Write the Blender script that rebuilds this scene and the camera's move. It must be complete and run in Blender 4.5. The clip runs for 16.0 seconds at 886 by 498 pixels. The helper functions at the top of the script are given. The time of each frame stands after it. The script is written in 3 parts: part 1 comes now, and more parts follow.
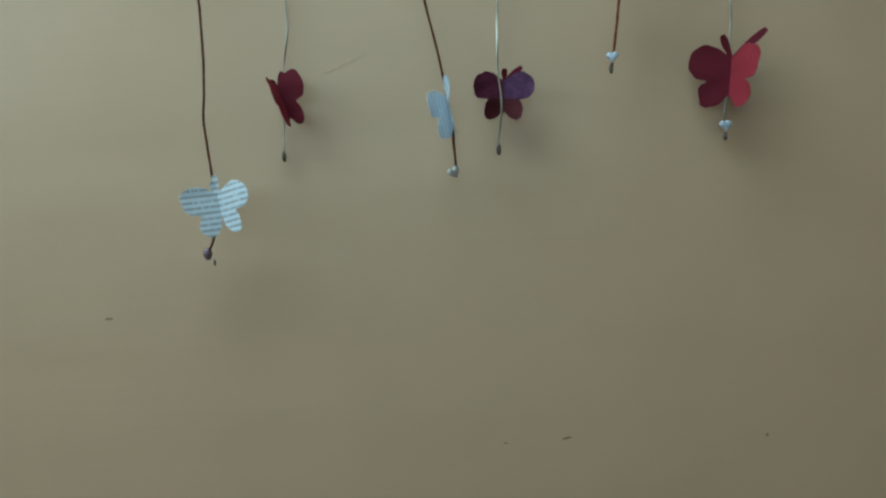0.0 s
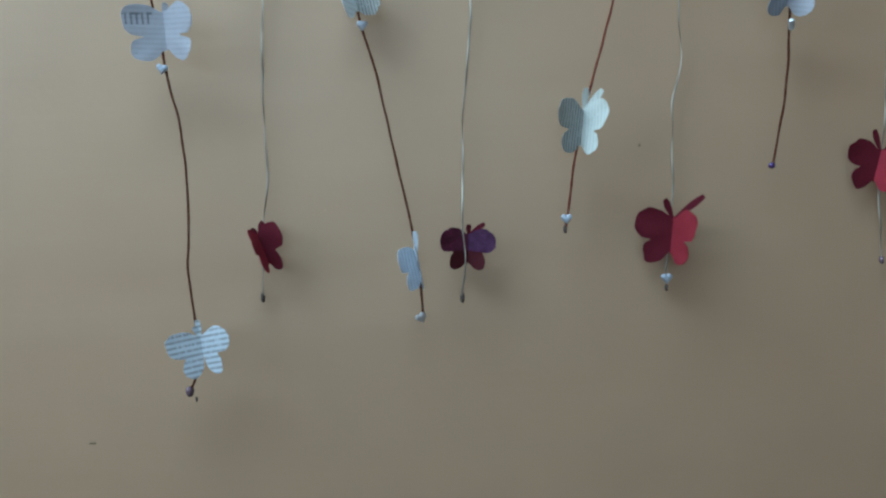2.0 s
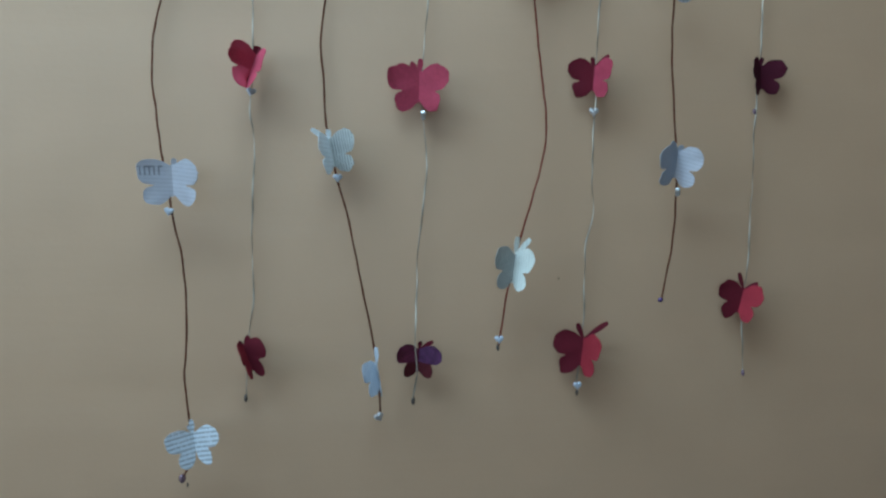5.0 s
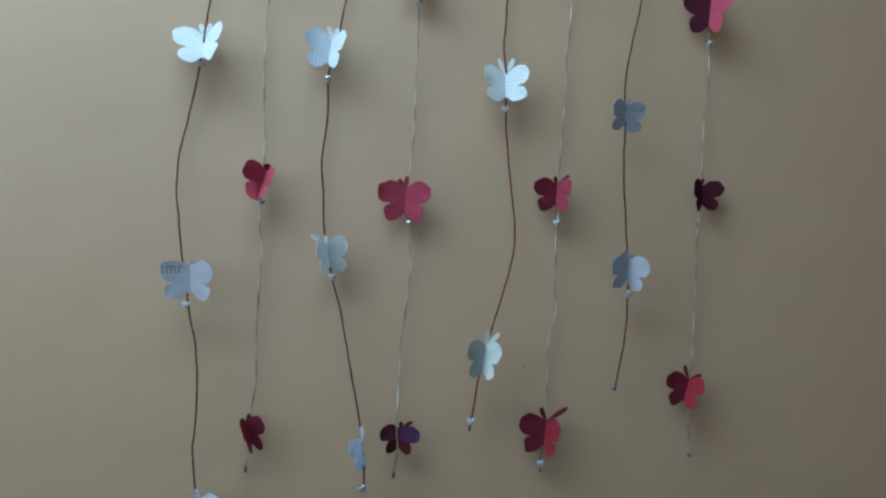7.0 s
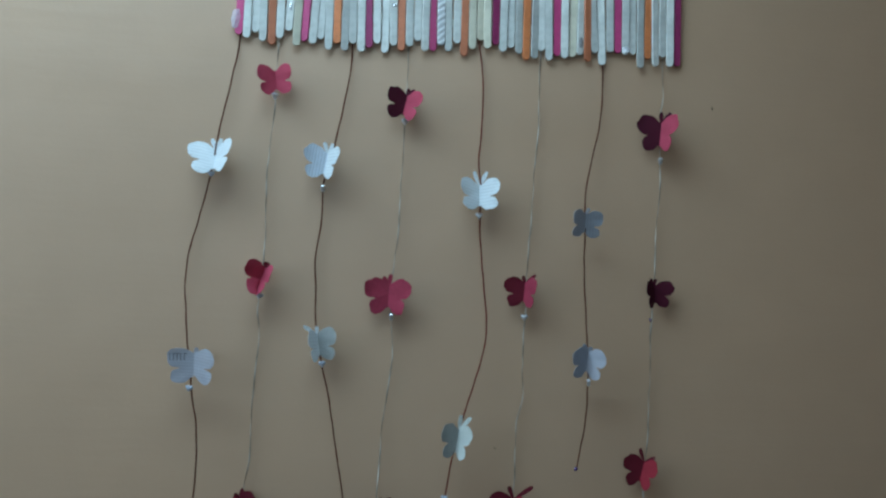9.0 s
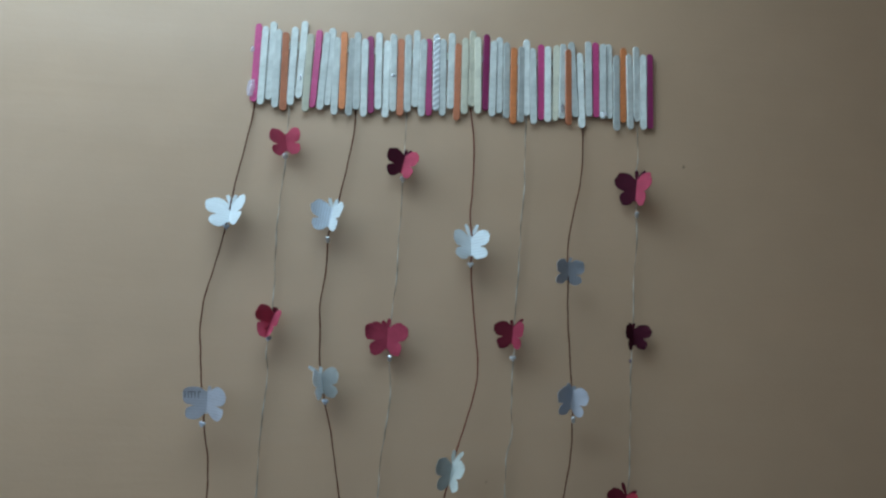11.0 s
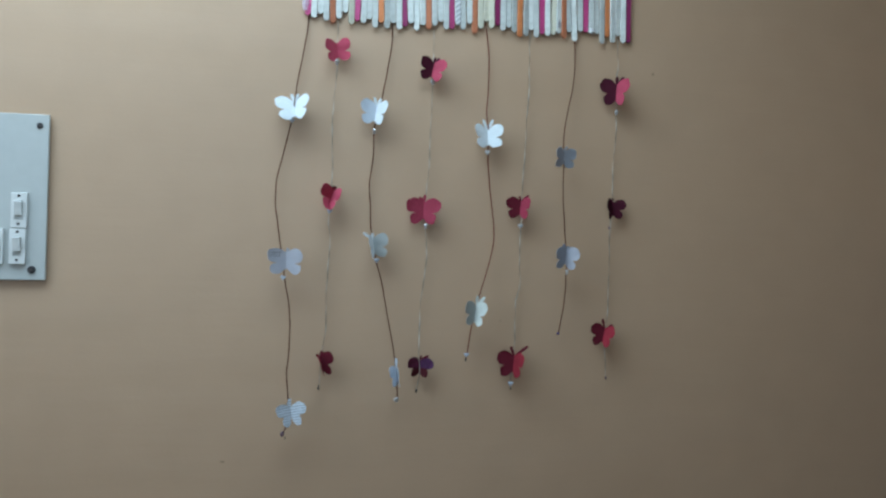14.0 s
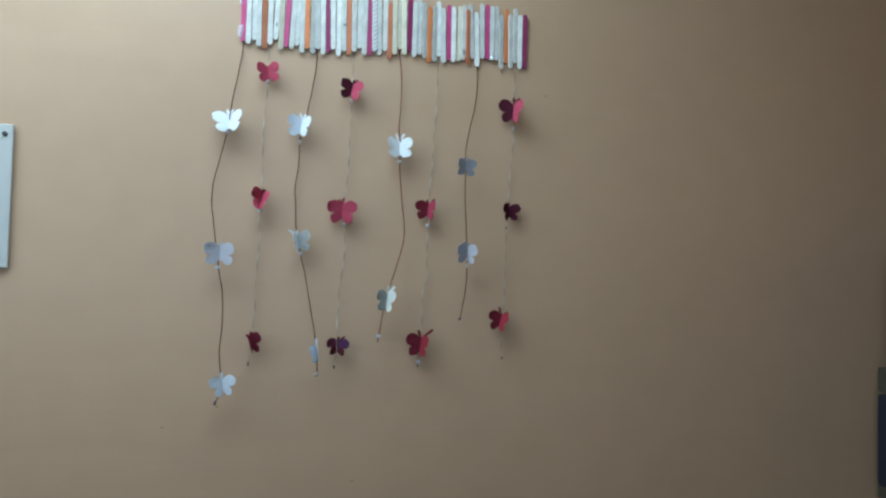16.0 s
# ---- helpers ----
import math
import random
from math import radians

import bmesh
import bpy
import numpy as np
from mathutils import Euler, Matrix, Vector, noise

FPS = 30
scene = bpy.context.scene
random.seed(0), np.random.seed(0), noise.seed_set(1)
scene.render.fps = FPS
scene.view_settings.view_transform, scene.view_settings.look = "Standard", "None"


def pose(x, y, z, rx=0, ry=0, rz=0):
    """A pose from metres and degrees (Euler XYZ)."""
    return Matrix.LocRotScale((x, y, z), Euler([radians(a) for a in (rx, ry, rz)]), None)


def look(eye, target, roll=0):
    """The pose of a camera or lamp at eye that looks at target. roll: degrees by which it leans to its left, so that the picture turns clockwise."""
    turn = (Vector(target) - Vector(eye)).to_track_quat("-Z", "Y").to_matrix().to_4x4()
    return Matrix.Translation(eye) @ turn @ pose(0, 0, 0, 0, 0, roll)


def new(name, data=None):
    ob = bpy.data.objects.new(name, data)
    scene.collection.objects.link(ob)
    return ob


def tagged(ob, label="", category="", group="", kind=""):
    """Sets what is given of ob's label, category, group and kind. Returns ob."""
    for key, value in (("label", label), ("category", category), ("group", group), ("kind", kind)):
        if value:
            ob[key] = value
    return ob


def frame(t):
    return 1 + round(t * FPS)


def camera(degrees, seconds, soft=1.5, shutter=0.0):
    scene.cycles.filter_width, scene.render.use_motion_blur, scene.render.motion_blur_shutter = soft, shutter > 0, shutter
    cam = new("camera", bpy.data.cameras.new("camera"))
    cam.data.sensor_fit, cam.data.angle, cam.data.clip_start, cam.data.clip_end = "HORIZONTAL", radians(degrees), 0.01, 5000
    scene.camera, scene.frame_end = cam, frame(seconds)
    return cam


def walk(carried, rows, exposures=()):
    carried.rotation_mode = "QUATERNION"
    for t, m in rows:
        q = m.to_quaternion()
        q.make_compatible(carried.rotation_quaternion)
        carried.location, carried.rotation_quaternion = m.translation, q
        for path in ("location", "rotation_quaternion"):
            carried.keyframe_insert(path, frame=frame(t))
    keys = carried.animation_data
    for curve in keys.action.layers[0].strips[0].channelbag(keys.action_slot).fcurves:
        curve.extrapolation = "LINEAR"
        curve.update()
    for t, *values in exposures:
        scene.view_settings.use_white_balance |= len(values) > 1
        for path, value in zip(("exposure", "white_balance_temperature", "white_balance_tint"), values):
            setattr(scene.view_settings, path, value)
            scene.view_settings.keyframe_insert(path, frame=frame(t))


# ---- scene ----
cam = camera(62.9, 16.0, soft=2.4)
PATH = [
    (0, (-0.113, -0.544, 1.258), (-0.209, 1.448, 1.104), -3.4),
    (0.5, (-0.107, -0.551, 1.269), (-0.205, 1.443, 1.146), -3.0),
    (1, (-0.116, -0.563, 1.316), (-0.169, 1.433, 1.205), -3.0),
    (1.5, (-0.11, -0.576, 1.338), (-0.147, 1.419, 1.2), -2.6),
    (2, (-0.11, -0.581, 1.374), (-0.102, 1.412, 1.204), -2.3),
    (2.5, (-0.116, -0.596, 1.389), (-0.079, 1.397, 1.218), -2.1),
    (3, (-0.116, -0.614, 1.409), (-0.056, 1.381, 1.281), -1.6),
    (3.2, (-0.117, -0.619, 1.414), (-0.052, 1.377, 1.292), -1.5),
    (5.3, (-0.134, -0.713, 1.500), (0.082, 1.268, 1.331), 0.0),
    (5.5, (-0.135, -0.723, 1.505), (0.091, 1.258, 1.35), 0.1),
    (6, (-0.135, -0.756, 1.52), (0.098, 1.227, 1.408), 0.3),
    (6.5, (-0.126, -0.781, 1.533), (0.083, 1.207, 1.487), 0.6),
    (7, (-0.12, -0.8, 1.542), (0.072, 1.191, 1.518), 1.0),
    (7.5, (-0.118, -0.829, 1.55), (0.069, 1.162, 1.562), 1.4),
    (8, (-0.121, -0.865, 1.556), (0.067, 1.126, 1.588), 1.6),
    (8.5, (-0.111, -0.883, 1.569), (0.08, 1.106, 1.666), 1.6),
    (9, (-0.11, -0.898, 1.584), (0.088, 1.088, 1.719), 1.9),
    (9.5, (-0.109, -0.916, 1.592), (0.089, 1.063, 1.795), 2.0),
    (9.7, (-0.104, -0.924, 1.593), (0.083, 1.052, 1.830), 1.9),
    (11.8, (-0.124, -1.003, 1.553), (0.074, 0.970, 1.838), 1.9),
    (12, (-0.137, -1.009, 1.55), (0.086, 0.958, 1.835), 1.7),
    (12.5, (-0.181, -1.05, 1.535), (0.093, 0.919, 1.75), 1.7),
    (13, (-0.228, -1.097, 1.53), (0.108, 0.868, 1.689), 1.3),
    (13.5, (-0.263, -1.157, 1.495), (0.098, 0.809, 1.525), 0.9),
    (14, (-0.282, -1.202, 1.496), (0.097, 0.762, 1.538), 1.0),
    (14.5, (-0.281, -1.225, 1.507), (0.188, 0.718, 1.561), 1.3),
    (15, (-0.277, -1.251, 1.509), (0.207, 0.688, 1.596), 1.2),
    (15.5, (-0.256, -1.31, 1.496), (0.216, 0.631, 1.605), 1.1),
    (16, (-0.205, -1.413, 1.468), (0.239, 0.536, 1.538), 1.4),
]
# seconds, stops, kelvin, tint
EXPOSURES = [(0, 0.13, 6850, -4), (0.5, 0.10, 6750, -2), (1.0, 0.02, 6400, 6), (2.5, 0.12, 6330, 8), (5.5, -0.06, 6270, 8), (7.0, -0.18, 6200, 8), (8.0, -0.22, 6200, 8), (9.5, -0.54, 6300, 7), (12.0, -0.40, 6800, 15), (12.5, -0.33, 6850, 16), (13.0, -0.18, 6850, 15), (13.5, 0.0, 6850, 16), (14.0, -0.10, 6700, 13), (14.5, -0.10, 6550, 11), (15.5, -0.27, 6480, 9), (16, 0.07, 6780, 13)]
walk(cam, [(t, look(eye, target, roll)) for t, eye, target, roll in PATH], EXPOSURES)


# ---- light and exposure ----
world = bpy.data.worlds.new("sky")
scene.world = world
world.use_nodes = True
wn = world.node_tree.nodes
sky = wn.new("ShaderNodeTexSky")
sky.sky_type, sky.sun_disc = "NISHITA", False
sky.sun_elevation, sky.sun_rotation = radians(38), radians(250)
world.node_tree.links.new(sky.outputs[0], wn["Background"].inputs[0])
wn["Background"].inputs[1].default_value = 0.1

ROOM_W, ROOM_E, ROOM_S, ROOM_H = -1.75, 2.3, -3.2, 2.75
WIN_Y0, WIN_Y1, WIN_Z0, WIN_Z1 = -1.90, -0.30, 1.45, 2.65
BACK_X0, BACK_X1, BACK_Z0, BACK_Z1 = -1.45, 0.35, 1.4, 2.5


def daylight(name, m, sx, sy, power, colour):
    lamp = bpy.data.lights.new(name, "AREA")
    lamp.shape, lamp.size, lamp.size_y, lamp.energy, lamp.color = "RECTANGLE", sx, sy, power, colour
    ob = new(name, lamp)
    ob.matrix_world = m
    return ob


SKYLIGHT = (0.52, 0.79, 1.0)
daylight("window_daylight", look((ROOM_W - 0.06, (WIN_Y0 + WIN_Y1) / 2, (WIN_Z0 + WIN_Z1) / 2), (0.0, (WIN_Y0 + WIN_Y1) / 2, (WIN_Z0 + WIN_Z1) / 2)), 1.5, 1.1, 13, SKYLIGHT)
# Added fill behind the camera that softens the shadows on the wall.
daylight("back_window_daylight", look(((BACK_X0 + BACK_X1) / 2, ROOM_S - 0.06, (BACK_Z0 + BACK_Z1) / 2), ((BACK_X0 + BACK_X1) / 2, 0, (BACK_Z0 + BACK_Z1) / 2)), 1.7, 1.0, 9, SKYLIGHT)
# Added overhead lamp, out of view: gives the wall its light from above.
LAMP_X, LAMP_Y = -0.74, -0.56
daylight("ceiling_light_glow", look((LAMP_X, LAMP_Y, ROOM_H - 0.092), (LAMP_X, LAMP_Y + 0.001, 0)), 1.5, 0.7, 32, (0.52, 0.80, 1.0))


# ---- materials ----
def material(name, colour, rough=0.5, metal=0.0, vary=0.12, scale=40.0, bump=0.1, bump_scale=300.0, wear=0.1, wear_scale=3.0, per_object=0.0, spec=0.5):
    """A surface with grain and wear: fine and broad variation of the colour, and fine relief."""
    m = bpy.data.materials.new(name)
    m.use_nodes = True
    n, l = m.node_tree.nodes, m.node_tree.links
    b = n["Principled BSDF"]
    b.inputs["Roughness"].default_value, b.inputs["Metallic"].default_value = rough, metal
    b.inputs["Specular IOR Level"].default_value = spec
    at = n.new("ShaderNodeTexCoord").outputs["Object"]

    def noisy(s, detail=4.0):
        t = n.new("ShaderNodeTexNoise")
        t.inputs["Scale"].default_value, t.inputs["Detail"].default_value = s, detail
        l.new(at, t.inputs["Vector"])
        return t.outputs["Fac"]

    def spread(fac, amount):
        r = n.new("ShaderNodeMapRange")
        r.inputs["From Min"].default_value, r.inputs["From Max"].default_value = 0.25, 0.75
        r.inputs["To Min"].default_value, r.inputs["To Max"].default_value = 1 - amount, 1 + amount
        l.new(fac, r.inputs["Value"])
        return r.outputs["Result"]

    def times(a, c):
        k = n.new("ShaderNodeMath")
        k.operation = "MULTIPLY"
        l.new(a, k.inputs[0]), l.new(c, k.inputs[1])
        return k.outputs[0]

    value = times(spread(noisy(scale), vary), spread(noisy(wear_scale), wear))
    if per_object:
        r = n.new("ShaderNodeMapRange")
        r.inputs["To Min"].default_value, r.inputs["To Max"].default_value = 1 - per_object, 1 + per_object
        l.new(n.new("ShaderNodeObjectInfo").outputs["Random"], r.inputs["Value"])
        value = times(value, r.outputs["Result"])
    tone = n.new("ShaderNodeVectorMath")
    tone.operation = "SCALE"
    tone.inputs[0].default_value = colour
    l.new(value, tone.inputs["Scale"])
    l.new(tone.outputs[0], b.inputs["Base Color"])
    relief = n.new("ShaderNodeBump")
    relief.inputs["Strength"].default_value, relief.inputs["Distance"].default_value = bump, 0.001
    l.new(noisy(bump_scale, 3.0), relief.inputs["Height"])
    l.new(relief.outputs[0], b.inputs["Normal"])
    return m


def printed(name, paper, angle, pitch, ink=0.75, seed=0.0):
    """Thin book paper: rows of unreadable print as broken bars, and some light let through."""
    m = material(name, paper, 0.7, vary=0.03, scale=200, bump=0.15, bump_scale=500, wear=0.05, wear_scale=60)
    n, l = m.node_tree.nodes, m.node_tree.links
    b = n["Principled BSDF"]
    base = b.inputs["Base Color"].links[0].from_socket
    turn = n.new("ShaderNodeMapping")
    turn.inputs["Rotation"].default_value, turn.inputs["Location"].default_value = (0, 0, radians(angle)), (seed, seed * 0.37, 0)
    l.new(n.new("ShaderNodeTexCoord").outputs["Object"], turn.inputs["Vector"])
    cut = n.new("ShaderNodeSeparateXYZ")
    l.new(turn.outputs[0], cut.inputs[0])

    def op(kind, a, c=None):
        k = n.new("ShaderNodeMath")
        k.operation = kind
        for i, v in enumerate((a, c)):
            if v is None:
                continue
            if isinstance(v, (int, float)):
                k.inputs[i].default_value = v
            else:
                l.new(v, k.inputs[i])
        return k.outputs[0]

    rows = op("DIVIDE", cut.outputs["Y"], pitch)
    in_row = op("LESS_THAN", op("FRACT", rows), 0.42)
    place = n.new("ShaderNodeCombineXYZ")
    l.new(op("MULTIPLY", cut.outputs["X"], 620.0), place.inputs["X"])
    l.new(op("MULTIPLY", op("FLOOR", rows), 7.31), place.inputs["Y"])
    words = n.new("ShaderNodeTexNoise")
    words.inputs["Scale"].default_value, words.inputs["Detail"].default_value = 1.0, 3.0
    l.new(place.outputs[0], words.inputs["Vector"])
    mask = op("MULTIPLY", op("MULTIPLY", in_row, op("GREATER_THAN", words.outputs["Fac"], 0.41)), ink)
    mix = n.new("ShaderNodeMix")
    mix.data_type = "RGBA"
    l.new(mask, mix.inputs["Factor"])
    l.new(base, mix.inputs["A"])
    mix.inputs["B"].default_value = (0.05, 0.05, 0.06, 1)
    l.new(mix.outputs["Result"], b.inputs["Base Color"])
    thin = n.new("ShaderNodeBsdfTranslucent")
    l.new(mix.outputs["Result"], thin.inputs["Color"])
    both = n.new("ShaderNodeMixShader")
    both.inputs[0].default_value = 0.34
    l.new(b.outputs[0], both.inputs[1]), l.new(thin.outputs[0], both.inputs[2])
    l.new(both.outputs[0], n["Material Output"].inputs["Surface"])
    return m


def striped(name, one, two, pitch, angle, rough, metal):
    """Two tones in slanting stripes, as of foil wound round a stick or of a twisted cord."""
    m = material(name, one, rough, metal, bump=0.2, spec=0.5 if rough < 0.5 else 0.15)
    n, l = m.node_tree.nodes, m.node_tree.links
    b = n["Principled BSDF"]
    base = b.inputs["Base Color"].links[0].from_socket
    turn = n.new("ShaderNodeMapping")
    turn.inputs["Rotation"].default_value = (0, radians(angle), 0)
    l.new(n.new("ShaderNodeTexCoord").outputs["Object"], turn.inputs["Vector"])
    wave = n.new("ShaderNodeTexWave")
    wave.bands_direction = "Z"
    wave.inputs["Scale"].default_value, wave.inputs["Distortion"].default_value = 0.314 / pitch, 1.5
    wave.inputs["Detail Scale"].default_value = 3.0
    l.new(turn.outputs[0], wave.inputs["Vector"])
    mix = n.new("ShaderNodeMix")
    mix.data_type = "RGBA"
    l.new(wave.outputs["Fac"], mix.inputs["Factor"])
    l.new(base, mix.inputs["A"])
    mix.inputs["B"].default_value = (*two, 1)
    l.new(mix.outputs["Result"], b.inputs["Base Color"])
    relief = n.new("ShaderNodeBump")
    relief.inputs["Strength"].default_value, relief.inputs["Distance"].default_value = 0.6, 0.0006
    l.new(wave.outputs["Fac"], relief.inputs["Height"])
    l.new(relief.outputs[0], b.inputs["Normal"])
    return m


def rolled(m, amount):
    """Long level streaks left by the paint roller: a slow, flat relief and a slight change of gloss."""
    n, l = m.node_tree.nodes, m.node_tree.links
    b = n["Principled BSDF"]
    flat = n.new("ShaderNodeMapping")
    flat.inputs["Scale"].default_value = (1.1, 1.0, 9.0)
    l.new(n.new("ShaderNodeTexCoord").outputs["Object"], flat.inputs["Vector"])
    streak = n.new("ShaderNodeTexNoise")
    streak.inputs["Scale"].default_value, streak.inputs["Detail"].default_value = 1.6, 4.0
    l.new(flat.outputs[0], streak.inputs["Vector"])
    gloss = n.new("ShaderNodeMapRange")
    gloss.inputs["From Min"].default_value, gloss.inputs["From Max"].default_value = 0.3, 0.7
    gloss.inputs["To Min"].default_value, gloss.inputs["To Max"].default_value = b.inputs["Roughness"].default_value - 0.06, b.inputs["Roughness"].default_value + 0.06
    l.new(streak.outputs["Fac"], gloss.inputs["Value"])
    l.new(gloss.outputs["Result"], b.inputs["Roughness"])
    wavy = n.new("ShaderNodeBump")
    wavy.inputs["Strength"].default_value, wavy.inputs["Distance"].default_value = amount, 0.01
    l.new(streak.outputs["Fac"], wavy.inputs["Height"])
    l.new(b.inputs["Normal"].links[0].from_socket, wavy.inputs["Normal"])
    l.new(wavy.outputs[0], b.inputs["Normal"])
    return m


WALL = rolled(material("peach_wall_paint", (0.456, 0.298, 0.192), 0.45, vary=0.03, scale=14, bump=0.12, bump_scale=160, wear=0.05, wear_scale=1.6, spec=0.8), 0.16)
WHITE_PAINT = material("white_paint", (0.78, 0.76, 0.72), 0.6, vary=0.03, bump=0.1)
FLOOR = material("floor_tile", (0.24, 0.21, 0.18), 0.3, vary=0.08, scale=9)
FRAME = material("window_wood", (0.22, 0.12, 0.06), 0.5, vary=0.2, scale=30)
SCUFF = material("scuff", (0.20, 0.135, 0.085), 0.8, vary=0.3, scale=400)
FILLER = material("pale_scratch", (0.49, 0.33, 0.22), 0.7, vary=0.2, scale=400)
STICK = {
    "W": material("silver_white_stick", (0.55, 0.565, 0.54), 0.22, vary=0.12, scale=120, bump=0.35, bump_scale=250, wear=0.16, wear_scale=30, per_object=0.2),
    "E": material("cream_stick", (0.56, 0.53, 0.42), 0.45, vary=0.12, scale=120, bump=0.3, wear=0.14, wear_scale=25, per_object=0.12),
    "M": material("magenta_stick", (0.44, 0.045, 0.16), 0.45, vary=0.15, scale=150, bump=0.3, wear=0.15, wear_scale=25, per_object=0.15),
    "P": material("purple_stick", (0.27, 0.025, 0.11), 0.45, vary=0.15, scale=150, bump=0.3, wear=0.15, wear_scale=25, per_object=0.12),
    "O": material("orange_stick", (0.62, 0.20, 0.07), 0.5, vary=0.15, scale=150, bump=0.3, wear=0.15, wear_scale=25, per_object=0.1),
    "R": material("rust_stick", (0.46, 0.15, 0.07), 0.5, vary=0.15, scale=150, bump=0.3, wear=0.15, wear_scale=25, per_object=0.15),
    "F": striped("foil_wound_stick", (0.50, 0.52, 0.54), (0.84, 0.86, 0.88), 0.0065, 38, 0.3, 0.25),
}
FOIL = material("foil_band", (0.78, 0.80, 0.84), 0.25, 0.7, vary=0.2, scale=300)
CORD = striped("brown_cord", (0.105, 0.027, 0.011), (0.075, 0.018, 0.009), 0.0028, 30, 0.75, 0.0)
CORD_RED = striped("red_brown_cord", (0.17, 0.030, 0.018), (0.13, 0.024, 0.015), 0.0028, 30, 0.7, 0.0)
# Pale and dark bands put the twisting ribbon's glints and shade into its colour.
RIBBON = striped("silvery_ribbon", (0.47, 0.42, 0.355), (0.21, 0.175, 0.14), 0.036, 8, 0.35, 0.15)
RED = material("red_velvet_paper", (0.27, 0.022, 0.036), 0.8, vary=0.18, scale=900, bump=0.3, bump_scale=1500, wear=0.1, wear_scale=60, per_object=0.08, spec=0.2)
# Two darker copies of the red velvet paper, with shade put into the colour.
RED_SHADED = material("shaded_red_velvet_paper", (0.125, 0.011, 0.023), 0.85, vary=0.18, scale=900, bump=0.3, bump_scale=1500, wear=0.1, wear_scale=60, spec=0.2)
RED_SHADED_DEEP = material("deep_shaded_red_velvet_paper", (0.075, 0.011, 0.026), 0.85, vary=0.18, scale=900, bump=0.3, bump_scale=1500, wear=0.1, wear_scale=60, spec=0.2)
CRIMSON = material("crimson_paper", (0.29, 0.032, 0.062), 0.75, vary=0.14, scale=350, bump=0.4, bump_scale=700, wear=0.12, wear_scale=70, spec=0.25)
PINK = material("raspberry_paper", (0.40, 0.055, 0.095), 0.75, vary=0.18, scale=900, bump=0.3, bump_scale=1500, wear=0.15, wear_scale=60, spec=0.2)
WINE_DARK = material("dark_wine_paper", (0.060, 0.007, 0.018), 0.85, vary=0.18, scale=900, bump=0.3, bump_scale=1500, wear=0.1, wear_scale=60, spec=0.15)


def glittered(name, colour):
    """Wine paper whose upper wing is covered with coloured glitter."""
    m = material(name, colour, 0.65, vary=0.55, scale=1000, bump=0.8, bump_scale=1300, wear=0.35, wear_scale=160, spec=0.3)
    n, l = m.node_tree.nodes, m.node_tree.links
    b = n["Principled BSDF"]
    base = b.inputs["Base Color"].links[0].from_socket
    cut = n.new("ShaderNodeSeparateXYZ")
    l.new(n.new("ShaderNodeTexCoord").outputs["Object"], cut.inputs[0])
    low = n.new("ShaderNodeMath")
    low.operation = "LESS_THAN"
    low.inputs[1].default_value = -0.0036
    l.new(cut.outputs["Y"], low.inputs[0])
    mix = n.new("ShaderNodeMix")
    mix.data_type = "RGBA"
    l.new(low.outputs[0], mix.inputs["Factor"])
    l.new(base, mix.inputs["A"])
    mix.inputs["B"].default_value = (0.080, 0.006, 0.012, 1)
    l.new(mix.outputs["Result"], b.inputs["Base Color"])
    return m


GLITTER = glittered("purple_glitter_paper", (0.072, 0.020, 0.070))
GLITTER_RED = glittered("plum_glitter_paper", (0.125, 0.018, 0.050))
PAPER_A = printed("book_page_rows", (0.72, 0.785, 0.86), 0, 0.0042, 0.44, 0.01)
# Columns page greyed, so wings cut from it look shaded by colour.
PAPER_B = printed("book_page_columns", (0.55, 0.57, 0.56), 90, 0.0030, 0.55, 0.02)
PAPER_C = printed("faint_page", (0.80, 0.85, 0.88), 4, 0.0042, 0.12, 0.03)
PAPER_D = printed("faint_page_columns", (0.715, 0.785, 0.875), 88, 0.0038, 0.2, 0.04)
PAPER_G = printed("greenish_faint_page", (0.76, 0.80, 0.77), 86, 0.0040, 0.14, 0.07)
# These two pages are white paper darkened to grey-blue, shade as colour.
PAPER_SHADED = printed("shaded_faint_page", (0.50, 0.54, 0.62), 86, 0.0040, 0.2, 0.09)
PAPER_L = printed("large_print_page", (0.56, 0.57, 0.64), 3, 0.0036, 0.12, 0.05)
SILVER = material("silver_bead", (0.66, 0.68, 0.72), 0.3, 0.7, vary=0.1, scale=300, bump=0.05)
PEARL = material("pearl_bead", (0.46, 0.52, 0.62), 0.3, 0.2, vary=0.1, scale=300, bump=0.05)
VIOLET = material("violet_bead", (0.07, 0.035, 0.14), 0.2, 0.2, vary=0.2, scale=300, bump=0.05)
MAUVE = material("mauve_bead", (0.20, 0.13, 0.17), 0.25, 0.3, vary=0.2, scale=300, bump=0.05)
KNOT = material("dark_knot", (0.09, 0.07, 0.06), 0.7, vary=0.2, scale=500)
PLASTIC = material("white_switch_plastic", (0.43, 0.45, 0.44), 0.35, vary=0.03, scale=60, bump=0.04, wear=0.04)
PLASTIC_B = material("bright_switch_plastic", (0.62, 0.63, 0.62), 0.25, vary=0.02, bump=0.03, wear=0.03)
SCREW = material("dark_screw", (0.05, 0.05, 0.055), 0.4, 0.8, vary=0.2, scale=400)
TAPE = material("clear_tape", (0.72, 0.66, 0.74), 0.12, 0.0, vary=0.2, scale=200, bump=0.7, bump_scale=250)
# Glowing face of the added overhead lamp.
DIFFUSER = material("added_lamp_diffuser", (0.8, 0.8, 0.8), 0.5)
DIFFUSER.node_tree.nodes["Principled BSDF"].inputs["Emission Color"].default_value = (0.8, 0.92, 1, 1)
